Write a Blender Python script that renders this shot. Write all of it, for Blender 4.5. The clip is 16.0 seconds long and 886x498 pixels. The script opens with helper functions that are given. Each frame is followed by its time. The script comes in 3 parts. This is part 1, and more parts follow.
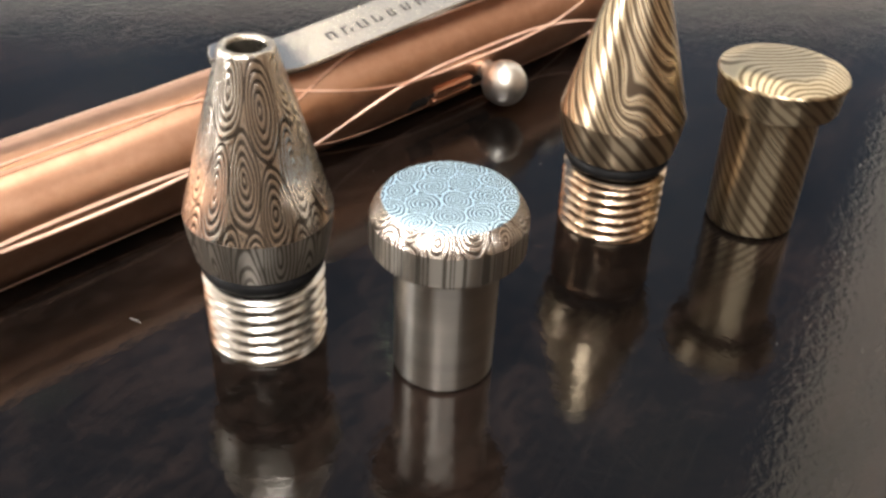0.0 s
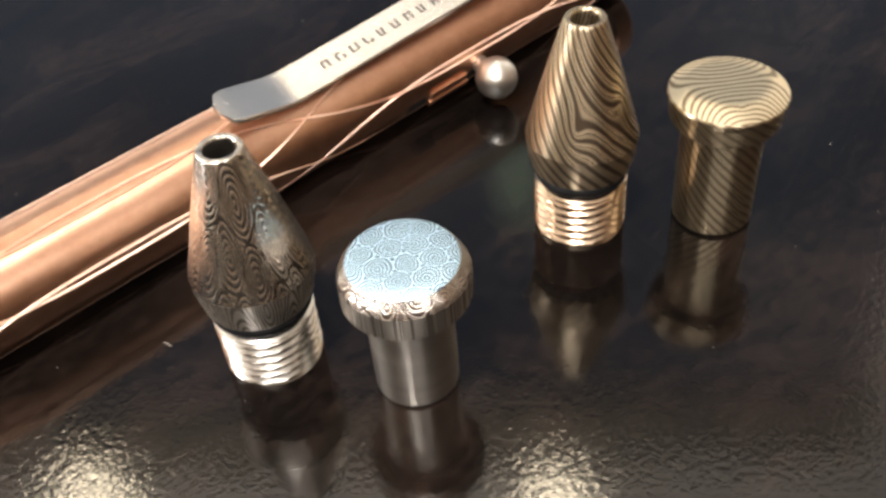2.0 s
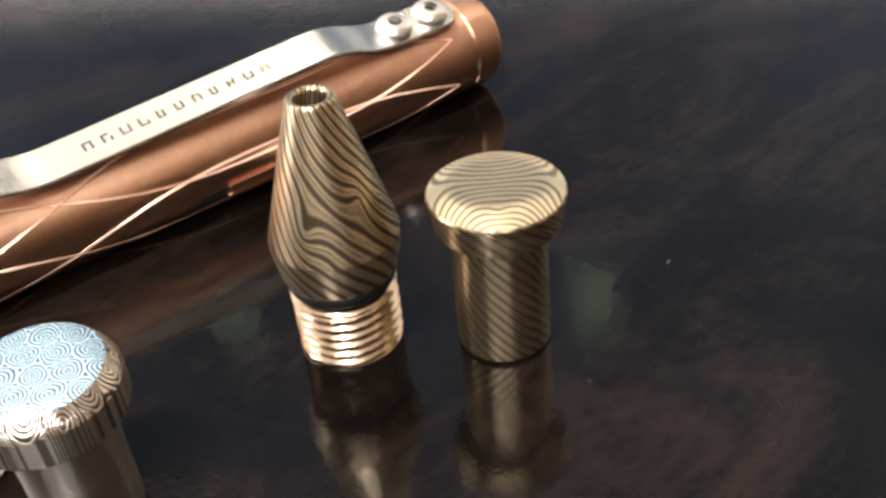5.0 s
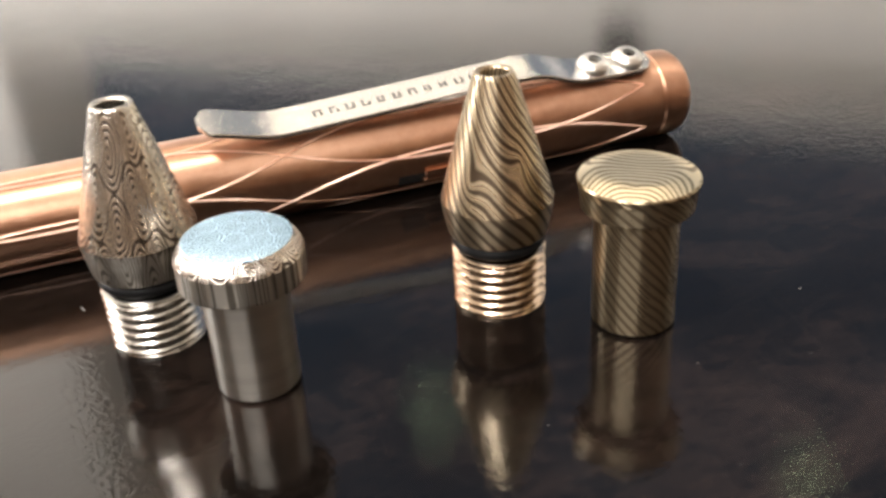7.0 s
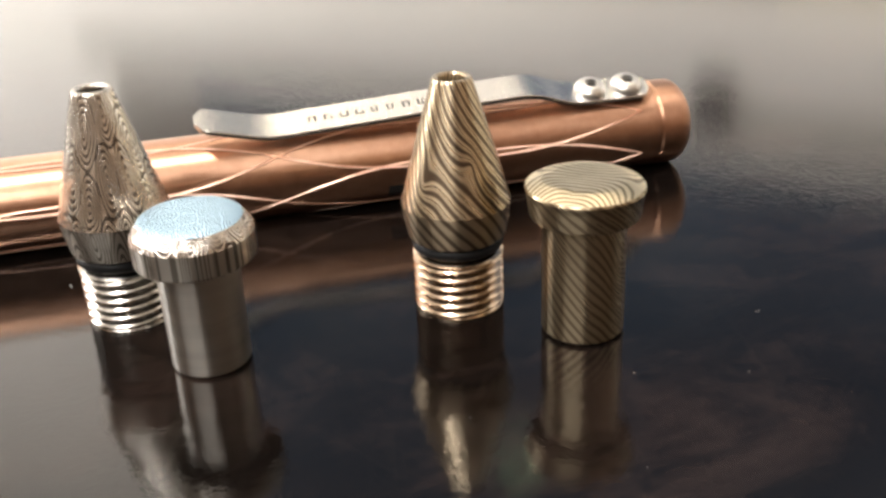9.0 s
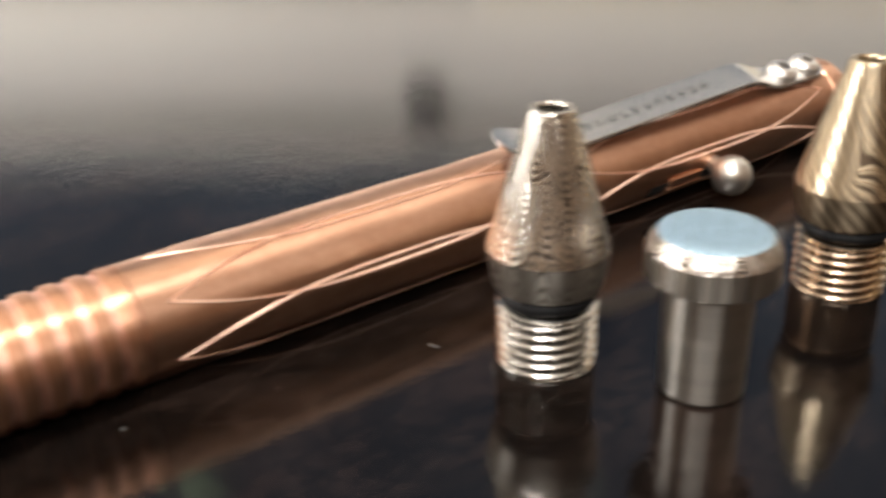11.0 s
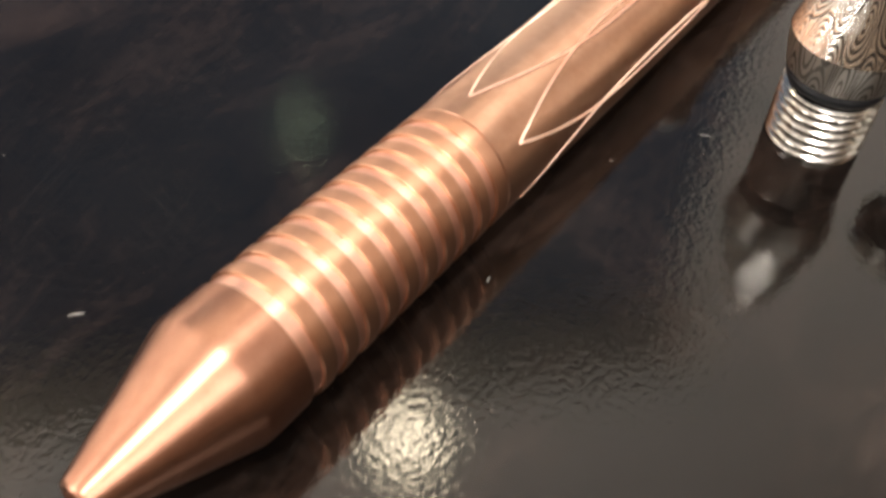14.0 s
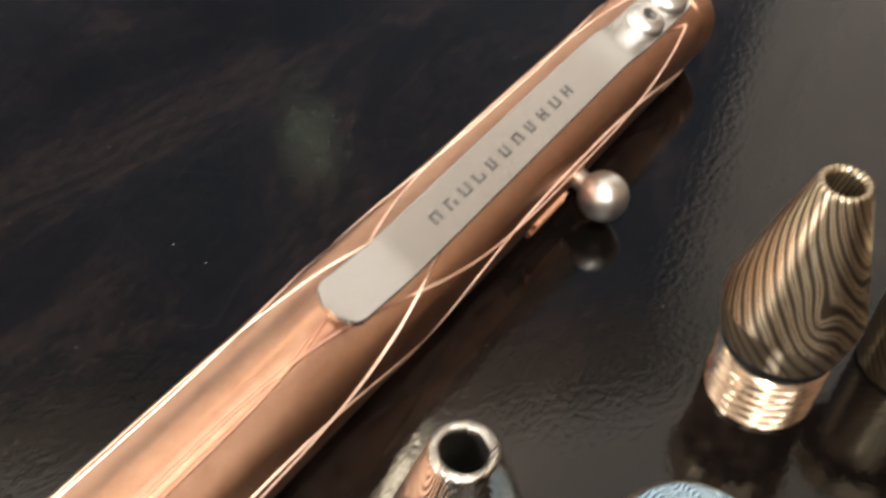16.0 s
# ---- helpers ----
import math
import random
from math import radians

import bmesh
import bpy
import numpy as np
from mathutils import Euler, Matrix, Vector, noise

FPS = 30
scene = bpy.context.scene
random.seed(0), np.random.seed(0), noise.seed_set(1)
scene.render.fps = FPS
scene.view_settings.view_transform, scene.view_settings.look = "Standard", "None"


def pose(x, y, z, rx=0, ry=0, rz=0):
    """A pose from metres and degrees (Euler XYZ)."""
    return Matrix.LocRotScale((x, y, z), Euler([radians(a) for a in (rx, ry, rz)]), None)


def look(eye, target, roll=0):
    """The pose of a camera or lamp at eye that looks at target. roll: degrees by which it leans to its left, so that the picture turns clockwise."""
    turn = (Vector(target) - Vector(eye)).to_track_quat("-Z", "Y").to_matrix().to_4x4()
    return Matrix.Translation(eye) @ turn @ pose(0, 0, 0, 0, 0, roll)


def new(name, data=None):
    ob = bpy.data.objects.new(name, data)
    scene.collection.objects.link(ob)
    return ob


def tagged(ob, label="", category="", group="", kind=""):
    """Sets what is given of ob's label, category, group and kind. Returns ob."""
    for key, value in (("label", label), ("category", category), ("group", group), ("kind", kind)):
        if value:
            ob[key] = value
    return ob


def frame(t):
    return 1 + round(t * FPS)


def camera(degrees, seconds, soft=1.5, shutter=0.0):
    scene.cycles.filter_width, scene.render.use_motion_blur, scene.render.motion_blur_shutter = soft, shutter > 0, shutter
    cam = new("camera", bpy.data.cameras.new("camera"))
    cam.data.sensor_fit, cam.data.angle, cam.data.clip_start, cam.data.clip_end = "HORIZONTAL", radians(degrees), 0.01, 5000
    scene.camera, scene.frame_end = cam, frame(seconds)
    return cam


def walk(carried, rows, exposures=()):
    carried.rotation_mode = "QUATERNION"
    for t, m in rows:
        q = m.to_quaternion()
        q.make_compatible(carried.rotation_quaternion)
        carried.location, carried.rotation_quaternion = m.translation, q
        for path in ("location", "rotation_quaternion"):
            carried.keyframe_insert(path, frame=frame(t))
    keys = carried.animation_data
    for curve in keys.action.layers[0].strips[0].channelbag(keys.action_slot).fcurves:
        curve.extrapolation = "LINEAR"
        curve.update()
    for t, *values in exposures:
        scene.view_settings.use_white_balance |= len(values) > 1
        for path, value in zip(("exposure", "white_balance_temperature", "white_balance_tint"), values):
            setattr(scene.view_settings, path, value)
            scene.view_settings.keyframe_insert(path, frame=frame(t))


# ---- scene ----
cam = camera(46.74, 16.0, soft=3.0, shutter=0.35)

# the camera's way: seconds, millimetres, yaw, pitch, roll
PATH = [
    (0, 38.88, -83.50, 59.99, -45.62, -35.17, -2.09),
    (0.5, 36.78, -80.50, 61.41, -46.59, -36.50, -2.50),
    (1, 36.03, -80.07, 61.68, -46.51, -36.70, -1.94),
    (1.5, 40.50, -86.25, 69.68, -44.20, -39.19, 0.84),
    (2, 49.56, -92.87, 83.29, -42.53, -44.06, 3.98),
    (2.5, 55.41, -99.34, 86.20, -42.18, -45.41, 5.92),
    (3, 59.53, -101.12, 86.18, -43.02, -45.59, 5.82),
    (3.5, 67.89, -100.39, 85.50, -43.74, -45.77, 5.57),
    (3.7, 73.88, -100.26, 85.43, -43.10, -46.29, 6.14),
    (5.8, 83.72, -113.17, 62.10, -32.04, -31.20, 2.59),
    (6, 80.54, -116.24, 62.08, -30.64, -30.36, 1.94),
    (6.5, 77.73, -121.24, 62.02, -26.21, -29.53, 2.25),
    (7, 78.20, -126.67, 63.78, -21.36, -29.42, 2.90),
    (7.5, 84.51, -133.05, 63.24, -15.96, -28.08, 3.46),
    (8, 90.93, -137.43, 62.77, -12.94, -26.88, 2.88),
    (8.2, 93.64, -139.39, 62.04, -12.02, -26.08, 2.51),
    (10.5, 49.28, -111.50, 58.55, -30.60, -26.85, 0.95),
    (11, 16.58, -91.72, 58.45, -37.25, -26.09, 1.12),
    (11.5, -15.92, -63.59, 63.87, -40.27, -28.91, 0.82),
    (12, -39.57, -46.69, 60.61, -46.16, -30.92, -2.14),
    (12.5, -40.73, -41.79, 57.21, -51.49, -36.51, -3.39),
    (13, -37.24, -43.95, 55.83, -53.89, -39.07, -2.68),
    (13.5, -27.85, -42.98, 63.22, -54.09, -42.94, -2.73),
    (14, -15.87, -38.36, 71.65, -53.82, -46.95, -3.37),
    (14.5, -2.26, -35.20, 72.54, -54.48, -46.91, -2.43),
    (15, 14.98, -34.27, 73.68, -54.98, -47.09, -3.41),
    (15.5, 37.09, -40.41, 77.83, -53.33, -47.43, -0.76),
    (16, 52.11, -41.09, 81.77, -53.72, -47.28, -1.59),
]
walk(cam, [(t, pose(x / 1000, y / 1000, z / 1000, 90 + pitch, roll, yaw)) for t, x, y, z, yaw, pitch, roll in PATH],
     exposures=[(0, -0.06), (3.0, 0.0), (3.5, 0.03), (6.0, 0.0), (7.5, -0.08), (8.2, -0.13), (10.5, -0.22), (11.0, -0.27), (11.5, 0.06), (12.0, 0.2), (12.5, 0.18), (13.5, 0.04), (14.5, -0.08), (15.0, -0.2), (15.5, -0.58), (16, -0.34)])

# ---------------------------------------------------------------- light
world = bpy.data.worlds.new("world")
scene.world = world
world.use_nodes = True
wn = world.node_tree
sky = wn.nodes.new("ShaderNodeTexSky")
sky.sky_type, sky.sun_disc, sky.sun_elevation, sky.sun_rotation = "NISHITA", False, radians(40), radians(200)
wn.links.new(sky.outputs[0], wn.nodes["Background"].inputs[0])
wn.nodes["Background"].inputs[1].default_value = 0.1

ROOM = radians(47)      # the way from the table to the window wall


def uv(u, v, z=0.0):
    return Vector((u * math.cos(ROOM) - v * math.sin(ROOM), u * math.sin(ROOM) + v * math.cos(ROOM), z))


def area_lamp(name, place, aim, w, h, watts, colour, spread=180):
    data = bpy.data.lights.new(name, "AREA")
    data.shape, data.size, data.size_y, data.energy, data.color = "RECTANGLE", w, h, watts, colour
    data.spread = radians(spread)
    ob = new(name, data)
    ob.matrix_world = look(place, aim)
    return ob


# a downlight in the ceiling
area_lamp("ceiling_lamp", uv(-0.706, 0.244, 2.075), uv(-0.706, 0.2441, 0.0), 0.24, 0.24, 82, (1.0, 0.95, 0.895))
# fill lamps added in unseen rear and side openings to brighten the window wall
area_lamp("unseen_fill_light", uv(-1.27, -0.05, 1.15), uv(0.7, -0.25, 1.1), 1.4, 0.7, 37, (1.0, 0.955, 0.905))
area_lamp("unseen_fill_light", uv(-0.2, 1.57, 0.6), uv(0.62, 0.75, 0.15), 0.55, 0.8, 22, (1.0, 0.97, 0.945), 120)

# ---------------------------------------------------------------- materials
MM = 0.001


class Nodes:
    """Short hand for one node material."""

    def __init__(self, name):
        self.mat = bpy.data.materials.new(name)
        self.mat.use_nodes = True
        self.tree = self.mat.node_tree
        self.bsdf = self.tree.nodes["Principled BSDF"]

    def add(self, kind, **values):
        n = self.tree.nodes.new(kind)
        for k, v in values.items():
            setattr(n, k, v)
        return n

    def link(self, a, b):
        self.tree.links.new(a, b)

    def put(self, name, value):
        if hasattr(value, "is_linked"):
            self.link(value, self.bsdf.inputs[name])
        else:
            self.bsdf.inputs[name].default_value = value

    def coords(self, sx=1.0, sy=1.0, sz=1.0):
        """Object coordinates in millimetres, times a scale along each axis."""
        c = self.add("ShaderNodeTexCoord")
        m = self.add("ShaderNodeMapping")
        m.inputs["Scale"].default_value = (1000 * sx, 1000 * sy, 1000 * sz)
        self.link(c.outputs["Object"], m.inputs["Vector"])
        return m.outputs[0]

    def noise(self, vec, scale, detail=3.0, rough=0.55, distort=0.0):
        n = self.add("ShaderNodeTexNoise")
        n.inputs["Scale"].default_value, n.inputs["Detail"].default_value = scale, detail
        n.inputs["Roughness"].default_value, n.inputs["Distortion"].default_value = rough, distort
        self.link(vec, n.inputs["Vector"])
        return n.outputs["Fac"]

    def math(self, op, a, b=None, c=None):
        n = self.add("ShaderNodeMath", operation=op)
        for i, v in enumerate((a, b, c)):
            if v is None:
                continue
            if hasattr(v, "is_linked"):
                self.link(v, n.inputs[i])
            else:
                n.inputs[i].default_value = v
        return n.outputs[0]

    def ramp(self, fac, stops, smooth=False):
        n = self.add("ShaderNodeValToRGB")
        r = n.color_ramp
        r.interpolation = "EASE" if smooth else "LINEAR"
        while len(r.elements) < len(stops):
            r.elements.new(0.5)
        for e, (p, c) in zip(r.elements, stops):
            e.position, e.color = p, (*c, 1)
        self.link(fac, n.inputs[0])
        return n.outputs[0]

    def span(self, fac, lo, hi):
        n = self.add("ShaderNodeMapRange")
        n.inputs["To Min"].default_value, n.inputs["To Max"].default_value = lo, hi
        self.link(fac, n.inputs["Value"])
        return n.outputs[0]

    def bump(self, height, strength, distance):
        n = self.add("ShaderNodeBump")
        n.inputs["Strength"].default_value, n.inputs["Distance"].default_value = strength, distance
        self.link(height, n.inputs["Height"])
        self.link(n.outputs[0], self.bsdf.inputs["Normal"])


def lathed(m, axis, amount):
    """Fine turning marks round an axis draw highlights out along it."""
    t = m.add("ShaderNodeTangent", direction_type="RADIAL", axis=axis)
    m.link(t.outputs[0], m.bsdf.inputs["Tangent"])
    m.put("Anisotropic", amount)
    m.put("Anisotropic Rotation", 0.25)


def plain(name, colour, rough=0.5, metal=0.0, vary=0.12, grain=0.6, bump=0.0):
    m = Nodes(name)
    v = m.coords()
    f = m.noise(v, grain)
    lo, hi = [max(0, c * (1 - vary)) for c in colour], [min(1, c * (1 + vary)) for c in colour]
    m.put("Base Color", m.ramp(f, [(0.3, lo), (0.7, hi)]))
    m.put("Roughness", m.span(m.noise(v, grain * 3), rough * 0.8, rough * 1.2))
    m.put("Metallic", metal)
    if bump:
        m.bump(m.noise(v, grain * 6), 1.0, bump * MM)
    return m.mat


def copper(name, rough, colour=(0.60, 0.36, 0.245), dark=(0.51, 0.285, 0.185)):
    """Brushed copper with a little tarnish: fine turning marks round the x axis."""
    m = Nodes(name)
    f = m.noise(m.coords(0.25, 1, 1), 0.12, 4)
    spots = m.noise(m.coords(), 0.55, 5, 0.7)
    tarnish = m.math("ADD", m.math("MULTIPLY", f, 0.6), m.math("MULTIPLY", spots, 0.4))
    deep = tuple(c * 0.88 for c in dark)
    m.put("Base Color", m.ramp(tarnish, [(0.34, deep), (0.44, dark), (0.6, colour)]))
    m.put("Metallic", 1.0)
    turn = m.noise(m.coords(7, 0.12, 0.12), 1.0, 2)
    m.put("Roughness", m.span(m.math("ADD", m.math("MULTIPLY", turn, 0.15), m.math("MULTIPLY", spots, 0.85)), rough * 0.88, rough * 1.15))
    m.bump(turn, 0.04, 0.004 * MM)
    lathed(m, "X", 0.75)
    return m.mat


def turned(name, colour, rough):
    """Lathe-turned metal: fine rings round the z axis and a few broader bands."""
    m = Nodes(name)
    rings = m.noise(m.coords(0.05, 0.05, 9), 1.0, 2)
    bands = m.noise(m.coords(0.02, 0.02, 0.5), 1.0, 2)
    m.put("Base Color", m.ramp(bands, [(0.3, tuple(c * 0.8 for c in colour)), (0.65, colour)]))
    m.put("Metallic", 1.0)
    m.put("Roughness", m.span(m.math("ADD", m.math("MULTIPLY", rings, 0.5), m.math("MULTIPLY", bands, 0.5)), rough * 0.7, rough * 1.35))
    m.bump(rings, 0.15, 0.012 * MM)
    lathed(m, "Z", 0.8)
    return m.mat


def lacquer(name):
    """Near-black lacquered wood: brown figure under a glossy, slightly rippled coat with faint rubbing marks."""
    m = Nodes(name)
    figure = m.noise(m.coords(0.03, 0.055, 1), 1.0, 7, 0.66, 0.8)
    fine = m.noise(m.coords(0.35, 0.8, 1), 1.0, 5, 0.7)
    mix = m.math("ADD", m.math("MULTIPLY", figure, 0.7), m.math("MULTIPLY", fine, 0.3))
    wood = m.ramp(mix, [(0.37, (0.0012, 0.0010, 0.0010)), (0.50, (0.0032, 0.0022, 0.0018)), (0.58, (0.0090, 0.0057, 0.0045)), (0.72, (0.019, 0.0122, 0.0096))])
    marks = None
    for turn, sx, sy in ((18, 0.05, 2.6), (-57, 0.04, 3.1), (80, 0.06, 2.4)):
        c = m.add("ShaderNodeTexCoord")
        p = m.add("ShaderNodeMapping")
        p.vector_type = "TEXTURE"
        p.inputs["Rotation"].default_value = (0, 0, radians(turn))
        p.inputs["Scale"].default_value = (MM / sx, MM / sy, MM)
        m.link(c.outputs["Object"], p.inputs["Vector"])
        line = m.math("POWER", m.noise(p.outputs[0], 1.0, 2, 0.6), 7.0)
        marks = line if marks is None else m.math("MAXIMUM", marks, line)
    where = m.noise(m.coords(0.02, 0.02, 1), 1.0, 3)
    haze = m.math("MULTIPLY", m.math("MULTIPLY", marks, where), 0.7)
    dusty = m.add("ShaderNodeMix", data_type="RGBA")
    m.link(haze, dusty.inputs[0])
    m.link(wood, dusty.inputs[6])
    dusty.inputs[7].default_value = (0.10, 0.085, 0.075, 1)
    m.put("Base Color", dusty.outputs[2])
    v = m.coords()
    smear = m.noise(m.coords(0.03, 0.06, 1), 1.0, 7, 0.7)
    pores = m.noise(m.coords(0.5, 2.2, 1), 1.0, 3)
    m.put("Roughness", m.span(m.math("ADD", m.math("MULTIPLY", smear, 0.7), m.math("MULTIPLY", pores, 0.3)), 0.0, 0.11))
    m.bsdf.inputs["IOR"].default_value = 1.41
    ripple = m.math("ADD", m.noise(v, 1.25, 3, 0.6), m.math("MULTIPLY", m.noise(v, 0.1, 2), 1.2))
    m.bump(ripple, 0.40, 0.055 * MM)
    return m.mat


def rosette_steel(name, tint=(0.76, 0.72, 0.65), low=(0.17, 0.15, 0.125), pitch=2.6, gap=0.27, cut=0.45, rough=0.22, relief=0.035, grain=0.5):
    """Etched patterned steel: columns of concentric rings, packed like honeycomb, that run up through the metal."""
    m = Nodes(name)
    v = m.coords(1, 1, 0)
    wob = m.add("ShaderNodeTexNoise")
    wob.inputs["Scale"].default_value, wob.inputs["Detail"].default_value = 0.33, 1.0
    m.link(v, wob.inputs["Vector"])
    push = m.add("ShaderNodeVectorMath", operation="MULTIPLY_ADD")
    m.link(wob.outputs["Color"], push.inputs[0])
    push.inputs[1].default_value = (1.3, 1.3, 0)
    m.link(v, push.inputs[2])
    near = []
    for shift in (0.0, 0.5):
        moved = m.add("ShaderNodeVectorMath", operation="ADD")
        m.link(push.outputs[0], moved.inputs[0])
        moved.inputs[1].default_value = (shift * pitch, shift * pitch * math.sqrt(3), 0)
        wrap = m.add("ShaderNodeVectorMath", operation="WRAP")
        m.link(moved.outputs[0], wrap.inputs[0])
        half = (pitch / 2, pitch * math.sqrt(3) / 2, 1.0)
        wrap.inputs[1].default_value = half
        wrap.inputs[2].default_value = tuple(-h for h in half)
        span = m.add("ShaderNodeVectorMath", operation="LENGTH")
        m.link(wrap.outputs[0], span.inputs[0])
        near.append(span.outputs["Value"])
    dist = m.math("SMOOTH_MIN", near[0], near[1], 0.22)
    uneven = m.math("MULTIPLY", m.noise(m.coords(0.8, 0.8, 0.05), 1.0, 2), 1.3)
    wave = m.math("MULTIPLY_ADD", m.math("SINE", m.math("ADD", m.math("MULTIPLY", dist, 2 * math.pi / gap), uneven)), 0.5, 0.5)
    m.put("Base Color", m.ramp(wave, [(cut - 0.2, low), (cut + 0.14, tint)]))
    m.put("Metallic", 1.0)
    m.put("Roughness", m.span(wave, rough * 1.5, rough))
    m.bump(wave, 0.7, relief * MM)
    lathed(m, "Z", grain)
    return m.mat


def layered(m, phase, low, tint, rough, grain=0.6):
    """Pale gold and dark brown layers of uneven width, from a phase."""
    wide = m.math("MULTIPLY", m.noise(m.coords(0.25, 0.25, 0.12), 1.0, 2), 0.5)
    wave = m.math("MULTIPLY_ADD", m.math("SINE", phase), 0.5, wide)
    mid = tuple(a * 0.45 + b * 0.55 for a, b in zip(low, tint))
    m.put("Base Color", m.ramp(m.math("ADD", wave, 0.25), [(0.16, low), (0.36, mid), (0.52, tint)]))
    m.put("Metallic", 1.0)
    m.put("Roughness", m.span(wave, rough * 1.4, rough))
    m.bump(wave, 0.35, 0.03 * MM)
    lathed(m, "Z", grain)
    return m.mat


def eye(m, place, size, gain):
    """A bulge in the layers that shows as a closed loop round a point in millimetres."""
    off = m.add("ShaderNodeVectorMath", operation="DISTANCE")
    m.link(m.coords(1, 1, 0.45), off.inputs[0])
    off.inputs[1].default_value = (place[0], place[1], place[2] * 0.45)
    near = m.math("SUBTRACT", 1.0, m.math("MINIMUM", m.math("DIVIDE", off.outputs["Value"], size), 1.0))
    return m.math("MULTIPLY", m.math("MULTIPLY", near, near), gain)


def twist_bronze(name, eyes=(), count=22, turn=0.15, low=(0.125, 0.092, 0.064), tint=(0.66, 0.55, 0.385), rough=0.24):
    """Layers that wind round the z axis like a rope, with a few long eyes."""
    m = Nodes(name)
    sep = m.add("ShaderNodeSeparateXYZ")
    m.link(m.coords(), sep.inputs[0])
    x, y, z = sep.outputs
    wind = m.math("ADD", m.math("ARCTAN2", y, x), m.math("MULTIPLY", z, turn))
    phase = m.math("ADD", m.math("MULTIPLY", wind, count), m.math("MULTIPLY", m.noise(m.coords(0.22, 0.22, 0.08), 1.0, 2, 0.5, 0.3), 5.0))
    for place, size, gain in eyes:
        phase = m.math("ADD", phase, eye(m, place, size, gain))
    return layered(m, phase, low, tint, rough)


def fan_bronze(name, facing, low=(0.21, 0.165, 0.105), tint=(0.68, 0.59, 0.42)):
    """Layers cut level: shallow arcs over a small eye near the edge."""
    m = Nodes(name)
    turned_to = m.add("ShaderNodeVectorRotate", rotation_type="Z_AXIS")
    m.link(m.coords(), turned_to.inputs["Vector"])
    turned_to.inputs["Angle"].default_value = radians(-90 - facing)
    sep = m.add("ShaderNodeSeparateXYZ")
    m.link(turned_to.outputs[0], sep.inputs[0])
    x, y = sep.outputs[0], m.math("ADD", sep.outputs[1], 4.4)
    bow = m.math("MULTIPLY", m.math("MULTIPLY", x, x), m.math("MULTIPLY_ADD", y, -0.028, 0.13))
    warp = m.math("MULTIPLY", m.noise(m.coords(0.3, 0.3, 0.3), 1.0, 2), 4.0)
    phase = m.math("ADD", m.math("MULTIPLY", m.math("ADD", y, bow), 9.5), warp)
    return layered(m, m.math("ADD", phase, eye(m, (4.4 * math.cos(radians(facing)), 4.4 * math.sin(radians(facing)), 18.0), 3.0, 9.0)), low, tint, 0.3, 0.0)


def glow(name, colour, strength):
    m = Nodes(name)
    m.put("Base Color", (*colour, 1))
    m.put("Emission Color", (*colour, 1))
    m.put("Emission Strength", strength)
    return m.mat


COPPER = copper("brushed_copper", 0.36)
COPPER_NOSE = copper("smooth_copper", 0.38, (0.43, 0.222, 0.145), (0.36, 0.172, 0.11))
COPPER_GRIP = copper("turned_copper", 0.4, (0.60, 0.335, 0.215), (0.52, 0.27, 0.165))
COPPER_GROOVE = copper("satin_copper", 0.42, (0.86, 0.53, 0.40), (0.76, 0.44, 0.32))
# pale and dark tones stand in for glint and shade of the engraved cuts
COPPER_GLINT = copper("cut_glint_copper", 0.45, (0.98, 0.74, 0.60), (0.95, 0.64, 0.50))
COPPER_SHADE = copper("cut_shade_copper", 0.5, (0.22, 0.095, 0.055), (0.16, 0.065, 0.038))
STEEL = plain("polished_steel", (0.54, 0.515, 0.47), 0.2, 1.0, 0.06, 0.3)
STEEL_SCREW = plain("bright_screw_steel", (0.74, 0.72, 0.69), 0.36, 1.0, 0.06, 0.3)
STEEL_KNOB = plain("satin_steel", (0.66, 0.64, 0.60), 0.36, 1.0, 0.06, 0.3)
STEEL_TURNED = turned("turned_steel", (0.46, 0.43, 0.385), 0.3)
STEEL_CLIP = plain("blasted_steel", (0.57, 0.56, 0.54), 0.25, 1.0, 0.06, 2.5, 0.01)
BRONZE = plain("polished_bronze", (0.47, 0.36, 0.265), 0.2, 1.0, 0.2, 0.5)
STEEL_THREAD = plain("cut_steel_thread", (0.42, 0.40, 0.37), 0.22, 1.0, 0.06, 0.3)
ROSETTE = rosette_steel("rosette_steel", (0.82, 0.78, 0.71), (0.14, 0.123, 0.106), 2.3, 0.235, cut=0.42, rough=0.17)
# pale blue tint puts the reflected sky into the top's colour
ROSETTE_TOP = rosette_steel("rosette_steel_sky_tint", (0.64, 0.86, 1.0), (0.045, 0.08, 0.135), gap=0.31, cut=0.44, rough=0.45, relief=0.02, grain=0.0)
ROSETTE_RIM = rosette_steel("rosette_steel_rim", (0.82, 0.77, 0.70), (0.10, 0.08, 0.068), cut=0.45, rough=0.24, relief=0.05)
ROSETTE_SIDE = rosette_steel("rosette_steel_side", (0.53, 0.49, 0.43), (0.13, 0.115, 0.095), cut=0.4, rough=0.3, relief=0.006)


def on_cone(angle, z, r):
    return (r * math.cos(radians(angle)), r * math.sin(radians(angle)), z)


